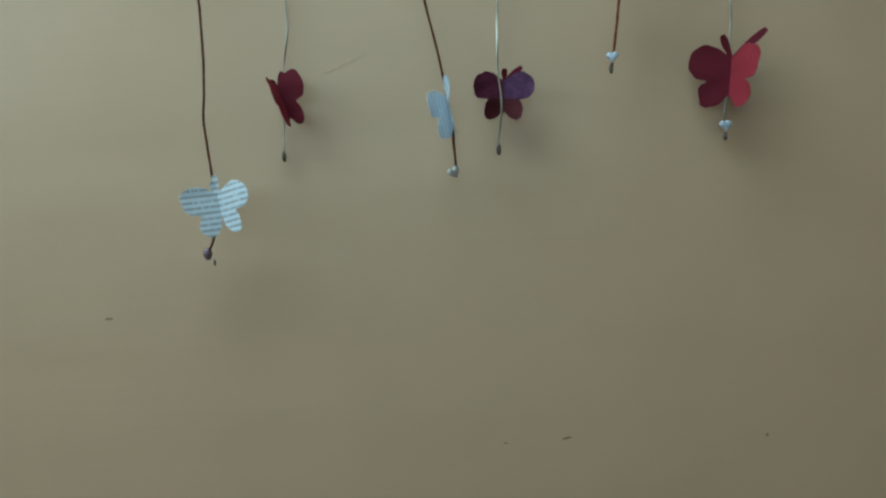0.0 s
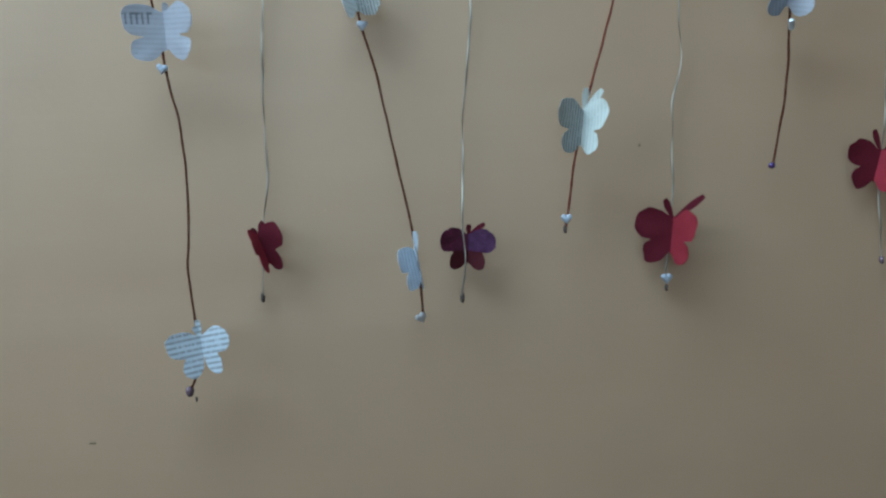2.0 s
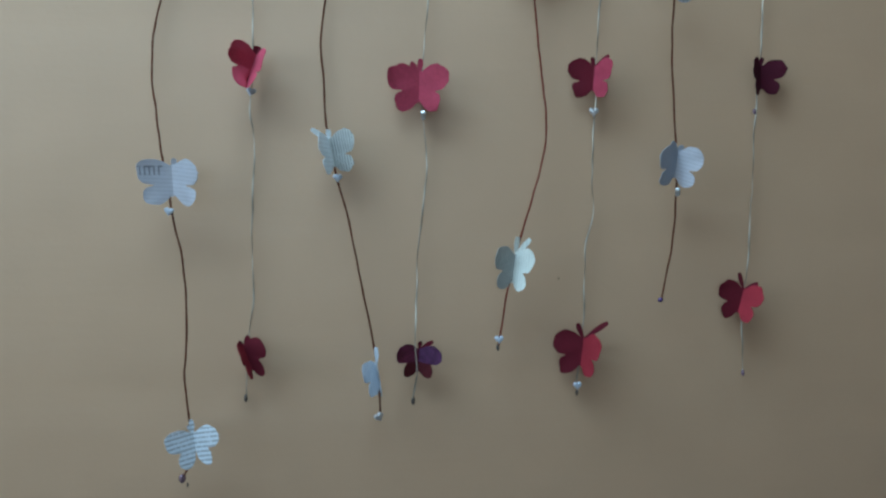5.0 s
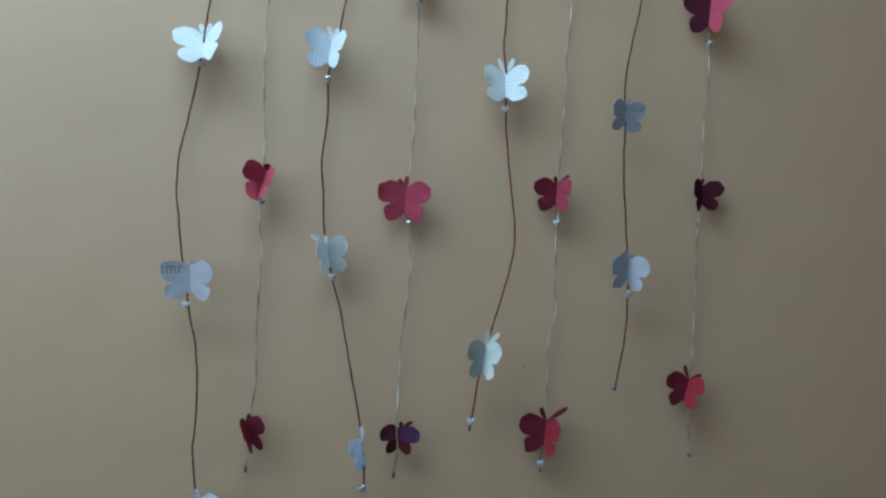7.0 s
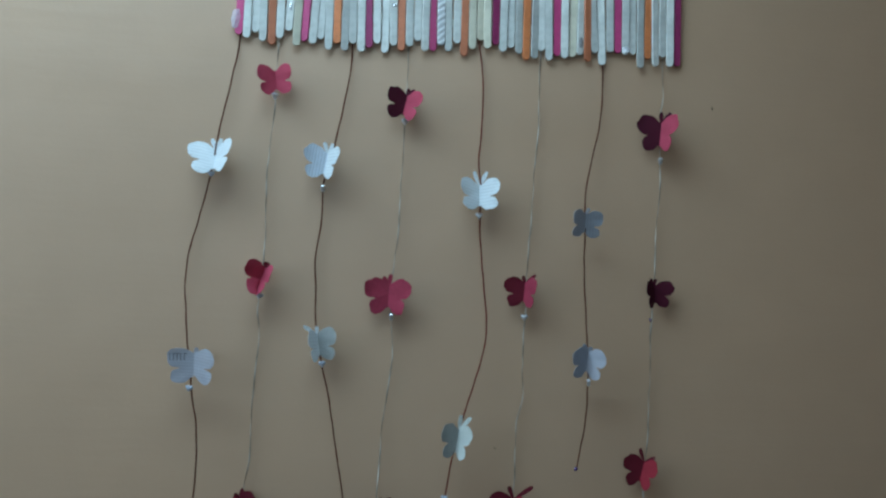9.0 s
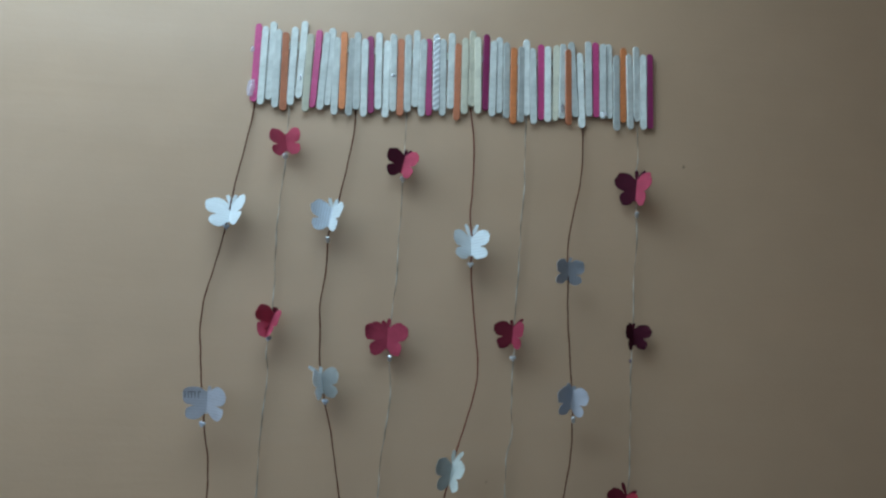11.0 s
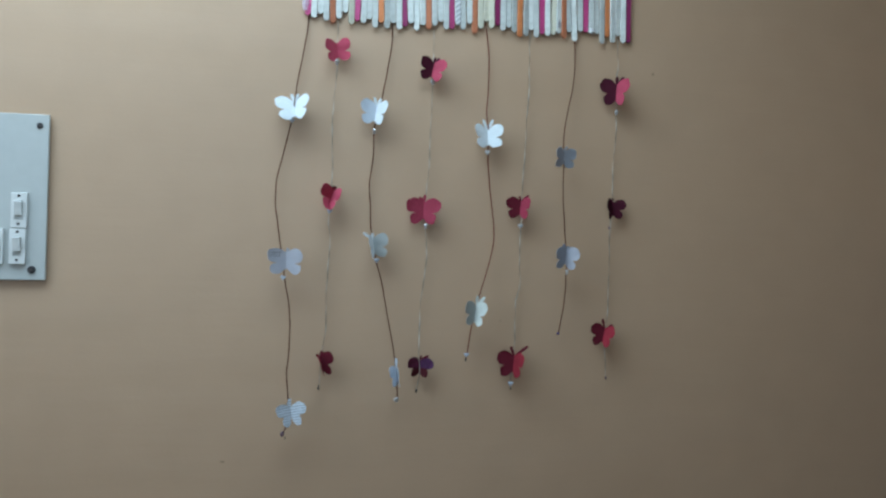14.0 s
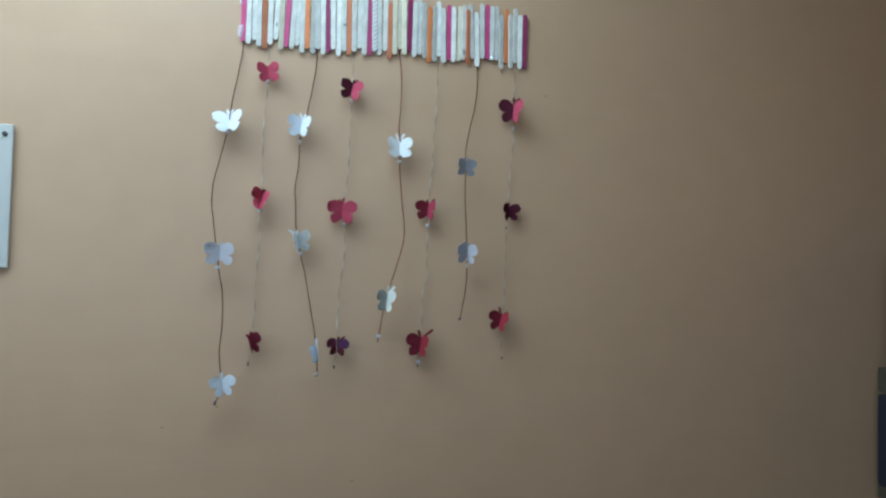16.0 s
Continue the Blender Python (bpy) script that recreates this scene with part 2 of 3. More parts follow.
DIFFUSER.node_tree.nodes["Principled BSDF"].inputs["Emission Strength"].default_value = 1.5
see = TAPE.node_tree.nodes.new("ShaderNodeBsdfTransparent")
blend = TAPE.node_tree.nodes.new("ShaderNodeMixShader")
blend.inputs[0].default_value = 0.55
TAPE.node_tree.links.new(TAPE.node_tree.nodes["Principled BSDF"].outputs[0], blend.inputs[1])
TAPE.node_tree.links.new(see.outputs[0], blend.inputs[2])
TAPE.node_tree.links.new(blend.outputs[0], TAPE.node_tree.nodes["Material Output"].inputs["Surface"])
RACK = material("grey_rack", (0.045, 0.042, 0.028), 0.6, vary=0.1)
NAVY = material("navy_card", (0.005, 0.008, 0.017), 0.7, vary=0.15)
VIOLET_CLOTH = material("violet_cloth", (0.06, 0.012, 0.075), 0.9, vary=0.2, scale=200)


# ---- building helpers ----
def mesh_of(name, bm, mat, smooth=True):
    me = bpy.data.meshes.new(name)
    bmesh.ops.recalc_face_normals(bm, faces=bm.faces)
    bm.to_mesh(me)
    bm.free()
    me.materials.append(mat)
    if smooth:
        me.shade_smooth()
        me.set_sharp_from_angle(angle=radians(50))
    return me


def part(name, bm, mat, parent=None, label="", m=None, smooth=False):
    ob = new(name, mesh_of(name, bm, mat, smooth) if isinstance(bm, bmesh.types.BMesh) else bm)
    ob.parent = parent
    if m is not None:
        ob.matrix_basis = m
    return tagged(ob, label) if label else ob


def thing(name, m, label, category, group="", kind=""):
    ob = new(name)
    ob.empty_display_size = 0.02
    ob.matrix_basis = m
    return tagged(ob, label, category, group, kind)


def box(x0, x1, y0, y1, z0, z1, bevel=0.0, bm=None, segments=2):
    bm = bm or bmesh.new()
    made = bmesh.ops.create_cube(bm, size=1, matrix=Matrix.Translation(((x0 + x1) / 2, (y0 + y1) / 2, (z0 + z1) / 2)) @ Matrix.Diagonal((x1 - x0, y1 - y0, z1 - z0, 1)))
    if bevel:
        edges = {e for v in made["verts"] for e in v.link_edges}
        bmesh.ops.bevel(bm, geom=list(edges), offset=bevel, segments=segments, affect="EDGES", profile=0.6)
    return bm


def slab(outline, depth, bevel=0.0):
    """A plate of that outline in x and z, from y = 0 to y = -depth."""
    bm = bmesh.new()
    f = bm.faces.new([bm.verts.new((x, 0, z)) for x, z in outline])
    out = bmesh.ops.extrude_face_region(bm, geom=[f])
    top = [v for v in out["geom"] if isinstance(v, bmesh.types.BMVert)]
    bmesh.ops.translate(bm, verts=top, vec=(0, -depth, 0))
    if bevel:
        rim = [e for e in bm.edges if all(abs(v.co.y + depth) < 1e-6 for v in e.verts)]
        bmesh.ops.bevel(bm, geom=rim, offset=bevel, segments=2, affect="EDGES", profile=0.5)
    return bm


def glide(knots, steps):
    """A smooth line through the knots."""
    k = [Vector(p) for p in knots]
    k = [2 * k[0] - k[1], *k, 2 * k[-1] - k[-2]]
    line = []
    for i in range(1, len(k) - 2):
        for s in range(steps):
            t = s / steps
            a, b, c, d = k[i - 1:i + 3]
            line.append(0.5 * (2 * b + (c - a) * t + (2 * a - 5 * b + 4 * c - d) * t * t + (3 * b - a - 3 * c + d) * t ** 3))
    return line + [k[-2]]


# ---- the room ----
def plain(name, bm, mat, label, category):
    return tagged(part(name, bm, mat), label, category, kind="structure")


wall = plain("wall_north", box(ROOM_W - 0.2, ROOM_E + 0.2, 0, 0.2, 0, ROOM_H), WALL, "peach painted plaster wall with a soft sheen", "wall")
bm = box(ROOM_W - 0.2, ROOM_W, ROOM_S, 0, 0, WIN_Z0)
box(ROOM_W - 0.2, ROOM_W, ROOM_S, 0, WIN_Z1, ROOM_H, bm=bm)
box(ROOM_W - 0.2, ROOM_W, WIN_Y1, 0, WIN_Z0, WIN_Z1, bm=bm)
box(ROOM_W - 0.2, ROOM_W, ROOM_S, WIN_Y0, WIN_Z0, WIN_Z1, bm=bm)
plain("wall_west", bm, WALL, "peach painted wall with a window opening", "wall")
plain("wall_east", box(ROOM_E, ROOM_E + 0.2, ROOM_S, 0, 0, ROOM_H), WALL, "plain peach painted wall", "wall")
# Opening for the added back window, unseen, that holds the fill lamp.
bm = box(ROOM_W - 0.2, ROOM_E + 0.2, ROOM_S - 0.2, ROOM_S, 0, BACK_Z0)
box(ROOM_W - 0.2, ROOM_E + 0.2, ROOM_S - 0.2, ROOM_S, BACK_Z1, ROOM_H, bm=bm)
box(ROOM_W - 0.2, BACK_X0, ROOM_S - 0.2, ROOM_S, BACK_Z0, BACK_Z1, bm=bm)
box(BACK_X1, ROOM_E + 0.2, ROOM_S - 0.2, ROOM_S, BACK_Z0, BACK_Z1, bm=bm)
plain("wall_south", bm, WALL, "peach painted wall with a window opening", "wall")
plain("floor", box(ROOM_W - 0.2, ROOM_E + 0.2, ROOM_S - 0.2, 0.2, -0.15, 0), FLOOR, "plain beige tiled floor", "floor")
plain("ceiling", box(ROOM_W - 0.2, ROOM_E + 0.2, ROOM_S - 0.2, 0.2, ROOM_H, ROOM_H + 0.15), WHITE_PAINT, "white painted ceiling", "ceiling")
# Body of the added lamp; no view shows it.
lamp = thing("added_ceiling_light", pose(LAMP_X, LAMP_Y, ROOM_H), "added unseen light under the ceiling, for light from above", "lamp")
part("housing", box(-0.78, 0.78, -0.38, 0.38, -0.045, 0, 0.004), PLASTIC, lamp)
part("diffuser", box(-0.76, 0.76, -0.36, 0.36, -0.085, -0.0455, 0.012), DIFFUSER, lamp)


def window_unit(name, m, half, high):
    """A wooden frame round an opening: y along the wall, x out of it into the room."""
    w = thing(name, m, "unseen open window with a brown wooden frame", "window", kind="structure")
    for y0, y1, z0, z1 in ((-half, -half + 0.05, 0, high), (half - 0.05, half, 0, high), (-half + 0.05, half - 0.05, 0, 0.05), (-half + 0.05, half - 0.05, high - 0.05, high)):
        part("window_frame", box(-0.05, 0.01, y0, y1, z0, z1, 0.004), FRAME, w)


window_unit("window_1", pose(ROOM_W, (WIN_Y0 + WIN_Y1) / 2, WIN_Z0), (WIN_Y1 - WIN_Y0) / 2, WIN_Z1 - WIN_Z0)
# The second window is added to house the fill lamp.
window_unit("added_back_window", pose((BACK_X0 + BACK_X1) / 2, ROOM_S, BACK_Z0, 0, 0, 90), (BACK_X1 - BACK_X0) / 2, BACK_Z1 - BACK_Z0)


def mark(x, z, length, width, lean, mat, name):
    """A shallow scuff or dried drip on the wall's face."""
    pts = [(length / 2 * math.cos(a) * (1 + 0.15 * math.sin(3 * a + x * 50)), width / 2 * math.sin(a) * (1 + 0.3 * math.sin(2 * a + z * 40))) for a in np.linspace(0, 2 * math.pi, 15)[:-1]]
    part(name, slab(pts, 0.00008), mat, wall, m=pose(x, -0.0001, z, 0, lean, 0))


mark(-0.401, 1.176, 0.0065, 0.0018, -6, SCUFF, "scuff")
mark(-0.053, 1.066, 0.008, 0.0015, -12, SCUFF, "scuff")
mark(-0.100, 1.064, 0.004, 0.0008, 4, SCUFF, "scuff")
mark(0.097, 1.062, 0.0022, 0.002, 0, SCUFF, "scuff")
mark(0.052, 1.401, 0.0018, 0.0024, 0, SCUFF, "scuff")
mark(0.329, 1.844, 0.003, 0.004, 0, SCUFF, "scuff")
mark(-0.204, 1.358, 0.036, 0.0010, -21, FILLER, "scratch")
mark(-0.368, 1.340, 0.010, 0.0006, -6, FILLER, "scratch")


# ---- the panel of sticks ----
STICK_L, STICK_W, STICK_T = 0.113, 0.0096, 0.002
COLOURS = "MWWWRWWEMWWWOWWWPWWWRWWWMFWWREEEPWWWOWWWMWEWRWWWMWWWOWWWP"
# how far each stick's lower end hangs below 1.9 m, and its lean to the right in degrees
DROP_MM = (1, 5, -3, 8, 11, 3, -8, 11, 4, 7, 0, 13, 4, 13, 3, 13, 7, 1, 12, 3, 8, 2, -6, 7, 5, -2, 4, -6, 9, 0, -12, -2, -8, 1, -5, 2, 9, 7, -4, 8, 1, 4, 1, -2, 6, -6, 9, -8, -8, -6, -7, 10, -3, 7, -6, 6, 4)
LEAN = (0.5, 0.5, 0.6, -0.5, -1.1, 0.5, 1.8, 1.1, 2.6, 2.6, 1.6, 0, -0.5, 0.5, -1.1, -1.1, -2.5, -1.5, -0.5, -1.5, -1, -1, 0, 0, -1.5, -1, -1, 0, 0, -0.5, 0, -1, 0, 0.5, -0.5, -0.5, 0, 0, -1, -1.5, -0.5, -0.5, 1, 1, -0.5, -3.6, -2, -1, -0.5, 0, -0.5, -0.5, 0.5, -1, -0.5, 0, 0)

FOILED = {49: (0.006, 0.0105, 0.008), 43: (0.016, 0.006, 0.014), 19: (0.052, 0.006, 0.005), 6: (0.030, 0.003, 0.009)}


def lump_of(wide, deep, high, seed):
    """A small crumpled scrap."""
    bm = bmesh.new()
    bmesh.ops.create_icosphere(bm, subdivisions=3, radius=0.5)
    for v in bm.verts:
        k = 1 + 0.35 * noise.noise(v.co * 4.5 + Vector((seed, 0, 0)))
        v.co = Vector((v.co.x * wide, v.co.y * deep, v.co.z * high)) * k
    return bm


panel = thing("stick_panel", pose(0, 0, 1.9), "row of silver-white, magenta and orange craft sticks on the wall", "wall hanging")
r = STICK_W / 2
stick_line = [(r * math.cos(a), r + r * math.sin(a)) for a in np.linspace(math.pi, 2 * math.pi, 9)] + [(r * math.cos(a), STICK_L - r + r * math.sin(a)) for a in np.linspace(0, math.pi, 9)]
stick_mesh = {c: mesh_of("stick", slab(stick_line, STICK_T, 0.0008), STICK[c], False) for c in STICK}
for i, c in enumerate(COLOURS):
    x = -0.2825 + i * 0.5605 / 56 + random.uniform(-0.0004, 0.0004)
    layer = -0.0031 - ((i + (i in (44, 45))) % 2) * 0.0014 - random.uniform(0, 0.0008)
    stick = part("stick", stick_mesh[c], None, panel, m=pose(x, layer, -DROP_MM[i] / 1000, random.uniform(-0.6, 0.6), LEAN[i], random.uniform(-13, 13)))
    if i in FOILED:
        z, w, h = FOILED[i]
        part("foil_scrap", lump_of(w, 0.0016, h, i), FOIL, stick, "crumpled shiny foil scrap", m=pose(0.0005, -STICK_T, z))
for z in (0.028, 0.080):
    part("cross_bar", box(-0.278, 0.275, -0.0029, 0, z, z + 0.010, 0.0003), STICK["E"], panel)


for x, z, w, h, label in ((-0.2862, 1.919, 0.011, 0.026, "scrap of clear shiny tape round the panel's end stick"), (-0.2878, 1.974, 0.005, 0.009, "tiny scrap of clear shiny tape on the panel's end")):
    tagged(part("clear_tape", lump_of(w, 0.0045, h, z * 7), TAPE, m=pose(x, -0.0052, z, 0, 6, 0)), label, "tape")


# ---- butterflies ----
HALF = [(0, 0.40), (0.10, 0.42), (0.34, 0.57), (0.62, 0.60), (0.87, 0.48), (0.98, 0.24), (0.92, 0.02), (0.76, -0.12), (0.50, -0.16), (0.63, -0.26), (0.69, -0.46), (0.60, -0.66), (0.41, -0.74), (0.20, -0.66), (0.06, -0.48)]


def wing(side, size, curl, seed, hind=1.0, cleft=-0.40, bend=0.0, thick=0.0004):
    """One half of a cut paper butterfly: x away from the fold, y up, z towards the room; cleft: where the fold ends below, bend: how far the hind wing stands forward."""
    edge = [p for p in glide([(u * (hind if v < -0.2 else 1), v, 0) for u, v in HALF] + [(0, cleft, 0)], 3)]
    rows = []
    for p in edge:
        root = Vector((0, 0.40 + (cleft - 0.40) * len(rows) / (len(edge) - 1), 0))
        wob = 1 + 0.075 * noise.noise(Vector((p.x * 3.2, p.y * 3.2, seed))) + 0.035 * noise.noise(Vector((p.x * 15, p.y * 15, seed)))
        row = []
        for f in (0.0, 0.3, 0.6, 0.85, 1.0):
            q = root.lerp(Vector((max(p.x, 0) * wob, p.y * wob, 0)), f)
            lift = curl * q.x * q.x * 0.25 + 0.09 * noise.noise(Vector((q.x * 2.4, q.y * 2.4, seed + 9))) * q.x + bend * max(0, -0.12 - q.y) * min(1, 4 * q.x)
            row.append(Vector((side * q.x * size, q.y * size, lift * size)))
        rows.append(row)
    bm = bmesh.new()
    for lift in (0, -thick):
        grid = [[bm.verts.new(q + Vector((0, 0, lift))) for q in row] for row in rows]
        for a, b in zip(grid, grid[1:]):
            for i in range(4):
                bm.faces.new((a[i], a[i + 1], b[i + 1], b[i]))
        if lift == 0:
            front = grid
    for a, b, c, d in zip(front, front[1:], grid, grid[1:]):
        bm.faces.new((a[-1], c[-1], d[-1], b[-1]))
    bmesh.ops.remove_doubles(bm, verts=bm.verts, dist=1e-6)
    return bm


def antenna(side, size, length, spread, thick=0.0004):
    """A narrow paper strip that widens to a rounded tip."""
    n, bm = 7, bmesh.new()
    line = []
    for i in range(n):
        t = i / (n - 1)
        w = size * (0.028 + 0.058 * math.sin(math.pi * min(1, t) ** 1.3 * 0.86))
        mid = Vector((side * size * spread * t, size * (0.36 + 1.12 * length * t), size * 0.06 * t * t))
        across = Vector((length, -side * spread, 0)).normalized() * w
        line.append((mid - across, mid + across))
    sheets = [[(bm.verts.new(a + Vector((0, 0, d))), bm.verts.new(b + Vector((0, 0, d)))) for a, b in line] for d in (0, -thick)]
    for s in sheets:
        for (a, b), (c, d) in zip(s, s[1:]):
            bm.faces.new((a, b, d, c))
    for k in (0, 1):
        for i in range(n - 1):
            bm.faces.new((sheets[0][i][k], sheets[0][i + 1][k], sheets[1][i + 1][k], sheets[1][i][k]))
    bm.faces.new((*sheets[0][-1], *reversed(sheets[1][-1])))
    return bm




def large_print(m):
    """A line of heavy unreadable letters, as upright bars and their ties, across one upper wing."""
    n, l = m.node_tree.nodes, m.node_tree.links
    b = n["Principled BSDF"]
    base = b.inputs["Base Color"].links[0].from_socket
    cut = n.new("ShaderNodeSeparateXYZ")
    l.new(n.new("ShaderNodeTexCoord").outputs["Object"], cut.inputs[0])

    def op(kind, a, c):
        k = n.new("ShaderNodeMath")
        k.operation = kind
        for i, v in enumerate((a, c)):
            if isinstance(v, (int, float)):
                k.inputs[i].default_value = v
            else:
                l.new(v, k.inputs[i])
        return k.outputs[0]

    x, y = cut.outputs["X"], cut.outputs["Y"]
    span = op("MULTIPLY", op("GREATER_THAN", x, -0.029), op("LESS_THAN", x, -0.008))
    line = op("MULTIPLY", op("GREATER_THAN", y, 0.004), op("LESS_THAN", y, 0.0125))
    stem = op("LESS_THAN", op("FRACT", op("DIVIDE", x, 0.0039), 0.0), 0.36)
    tie = op("MULTIPLY", op("GREATER_THAN", y, 0.0108), op("LESS_THAN", op("FRACT", op("DIVIDE", x, 0.0117), 0.0), 0.6))
    mask = op("MULTIPLY", op("MULTIPLY", op("MULTIPLY", span, line), op("MAXIMUM", stem, tie)), 0.6)
    mix = n.new("ShaderNodeMix")
    mix.data_type = "RGBA"
    l.new(mask, mix.inputs["Factor"])
    l.new(base, mix.inputs["A"])
    mix.inputs["B"].default_value = (0.08, 0.08, 0.10, 1)
    for target in [k.to_socket for k in base.links if k.to_node != mix]:
        l.new(mix.outputs["Result"], target)
    return m


# Same shade-greyed page tone, with the heavy letters on top.
PAPER_H = large_print(printed("heavy_print_page", (0.56, 0.57, 0.64), 3, 0.0036, 0.12, 0.05))
SPAN = 0.0315
spots = {}
# how far the stiff cords stand off the wall at their lower ends, and over which heights they come away from it
STAND_OFF = {1: (0.027, 1.66, 1.45), 3: (0.016, 1.60, 1.35), 5: (0.021, 1.66, 1.42), 7: (0.017, 1.86, 1.68)}


def off_wall(string, z):
    far, high, low = STAND_OFF.get(string, (0.0062, 2.0, 1.9))
    t = min(1, max(0, (high - z) / (high - low)))
    top = min(1, max(0, (z - 1.855) / 0.03))
    return (0.0062 + (far - 0.0062) * t * t * (3 - 2 * t)) * (1 - top) + 0.0014 * top



def butterfly(string, x, z, roll, left, right, mats, label, pitch=0, yaw=0, horns=((0.42, 0.16), (0.42, 0.30)), size=SPAN, hind=1.0, cleft=-0.50, bends=(0.0, 0.0), group="paper butterflies"):
    """left and right: degrees by which each wing is folded forward from the wall's plane; mats: left wing, right wing, horns."""
    away = off_wall(string, z) + 0.0033 + size * max(0, *(math.sin(radians(-f)) for f in (left, right))) + size * 0.5 * abs(math.sin(radians(pitch)))
    m = pose(x, -away, z, 90, 0, 0) @ pose(0, 0, 0, 0, yaw, 0) @ pose(0, 0, 0, pitch, 0, 0) @ pose(0, 0, 0, 0, 0, roll)
    b = thing("paper_butterfly", m, label, "butterfly", group)
    part("wing", wing(-1, size, 0.25, x * 31 + z, hind, cleft, bends[0]), mats[0], b, m=pose(0, 0, 0, 0, left, 0), smooth=True)
    part("wing", wing(1, size, 0.25, x * 17 + z + 4, hind, cleft, bends[1]), mats[1], b, m=pose(0, 0, 0, 0, -right, 0), smooth=True)
    for side, horn, fold in ((-1, horns[0], left), (1, horns[1], -right)):
        if horn:
            part("antenna", antenna(side, size, *horn), mats[2], b, m=pose(0, 0, 0, 0, fold * 0.25, 0))
    spots.setdefault(string, []).append((z, away - 0.002))


WHITE_L = "butterfly cut from a printed book page, folded, on a brown cord"
RED_L = "folded dark red velvet-paper butterfly on a silvery ribbon"
butterfly(1, -0.300, 1.742, 0, 12, 42, (PAPER_C,) * 3, "white paper butterfly with faint print, on a brown cord", pitch=-24, hind=1.15, size=0.0325, horns=((0.40, 0.20), (0.42, 0.16)))
butterfly(1, -0.308, 1.499, 0, 8, 28, (PAPER_H, PAPER_L, PAPER_L), "book-page butterfly with large print, greyed for shade, on a brown cord", pitch=6, horns=(None, (0.22, 0.12)), size=0.0305, hind=1.25)
butterfly(1, -0.2955, 1.257, 9, 33, 18, (PAPER_A,) * 3, WHITE_L, horns=((0.30, 0.10), (0.45, 0.02)), pitch=-6, size=0.0270, hind=0.88, cleft=-0.16)
butterfly(2, -0.234, 1.844, 8, 40, 34, (PINK,) * 3, "small raspberry-red paper butterfly on a silvery ribbon", horns=(None, None), size=0.0275, hind=1.25)
butterfly(2, -0.239, 1.602, -20, 44, 60, (PINK, PINK, RED_SHADED), RED_L, horns=((0.24, 0.10), (0.26, 0.05)), size=0.0295, bends=(0.9, 0.2), hind=1.15)
# Left wing coloured lighter to offset the shade it is turned into.
butterfly(2, -0.250, 1.332, 18, 84, 34, (RED, RED_SHADED, RED_SHADED), "dark wine-red paper butterfly seen half from the side", horns=((0.22, 0.12), (0.30, 0.30)), size=0.0280, hind=0.82)
butterfly(3, -0.169, 1.744, -9, 20, 54, (PAPER_D, PAPER_C, PAPER_C), WHITE_L, horns=((0.40, 0.22), (0.40, 0.16)), pitch=-6, size=0.0305, hind=1.1)
butterfly(3, -0.1685, 1.525, 10, 68, 32, (PAPER_C, PAPER_B, PAPER_C), "book-page butterfly with columns of print, on a brown cord", horns=((0.38, 0.52), (0.30, 0.04)), size=0.0290, hind=1.15)
butterfly(3, -0.127, 1.3155, 9, 52, 88, (PAPER_D,) * 3, "pale paper butterfly turned edge-on, on a brown cord", horns=(None, (0.55, 0.10)), size=0.0262)
# Shade is in the left wing's dark tone, light in the right wing's.
butterfly(4, -0.0745, 1.823, -12, 26, 44, (RED_SHADED_DEEP, PINK, RED_SHADED_DEEP), RED_L, horns=((0.30, 0.02), (0.30, 0.26)), size=0.0285, hind=1.15)
butterfly(4, -0.086, 1.586, -2, 8, 32, (CRIMSON, CRIMSON, CRIMSON), "bright red paper butterfly spread wide on a silvery ribbon", horns=((0.26, 0.26), (0.36, 0.03)), size=0.0325, hind=1.05)
butterfly(4, -0.088, 1.327, -4, 20, 28, (GLITTER_RED, GLITTER, RED_SHADED), "dark red butterfly with purple glitter on its wings, behind its ribbon", horns=((0.30, 0.00), (0.34, 0.50)), size=0.0252, pitch=8, hind=0.9, cleft=-0.62)
butterfly(5, 0.0215, 1.7135, 0, 28, 38, (PAPER_C,) * 3, "white paper butterfly with faint print, on a brown cord", pitch=-13, hind=1.2, horns=((0.55, 0.24), (0.55, 0.32)), size=0.0305)
butterfly(5, 0.002, 1.416, -8, 38, 64, (PAPER_B, PAPER_G, PAPER_G), "book-page butterfly with columns of print, on a brown cord", horns=((0.52, 0.02), (0.50, 0.40)), size=0.0305, pitch=-3)
# Both on string 6: left wing coloured as shaded, right wing as lit.
butterfly(6, 0.082, 1.596, -4, 4, 66, (RED_SHADED, CRIMSON, RED_SHADED), RED_L, horns=((0.28, 0.14), (0.36, 0.46)), size=0.0275, hind=1.15)
butterfly(6, 0.074, 1.330, -6, 0, 70, (RED_SHADED, RED, RED_SHADED), "large dark red velvet-paper butterfly on a silvery ribbon", horns=((0.42, 0.26), (0.54, 0.66)), size=0.0325)
butterfly(7, 0.152, 1.683, -4, 34, -16, (PAPER_SHADED,) * 3, "thin paper butterfly with grey-blue shade in its colour, on a brown cord", pitch=8, horns=(None, (0.3, 0.1)), size=0.0255, hind=1.25)
butterfly(7, 0.160, 1.514, -2, 30, 56, (PAPER_SHADED, PAPER_L, PAPER_SHADED), "thin paper butterfly toned grey-blue for shade, on a brown cord", pitch=14, horns=((0.3, 0.3), (0.2, 0.1)), size=0.0295, hind=1.1)
# Dark left and bright right wing: side light held in the colours.
butterfly(8, 0.255, 1.805, -5, 4, 72, (RED_SHADED_DEEP, PINK, RED_SHADED_DEEP), RED_L, horns=((0.36, 0.06), (0.36, 0.30)), size=0.0350)
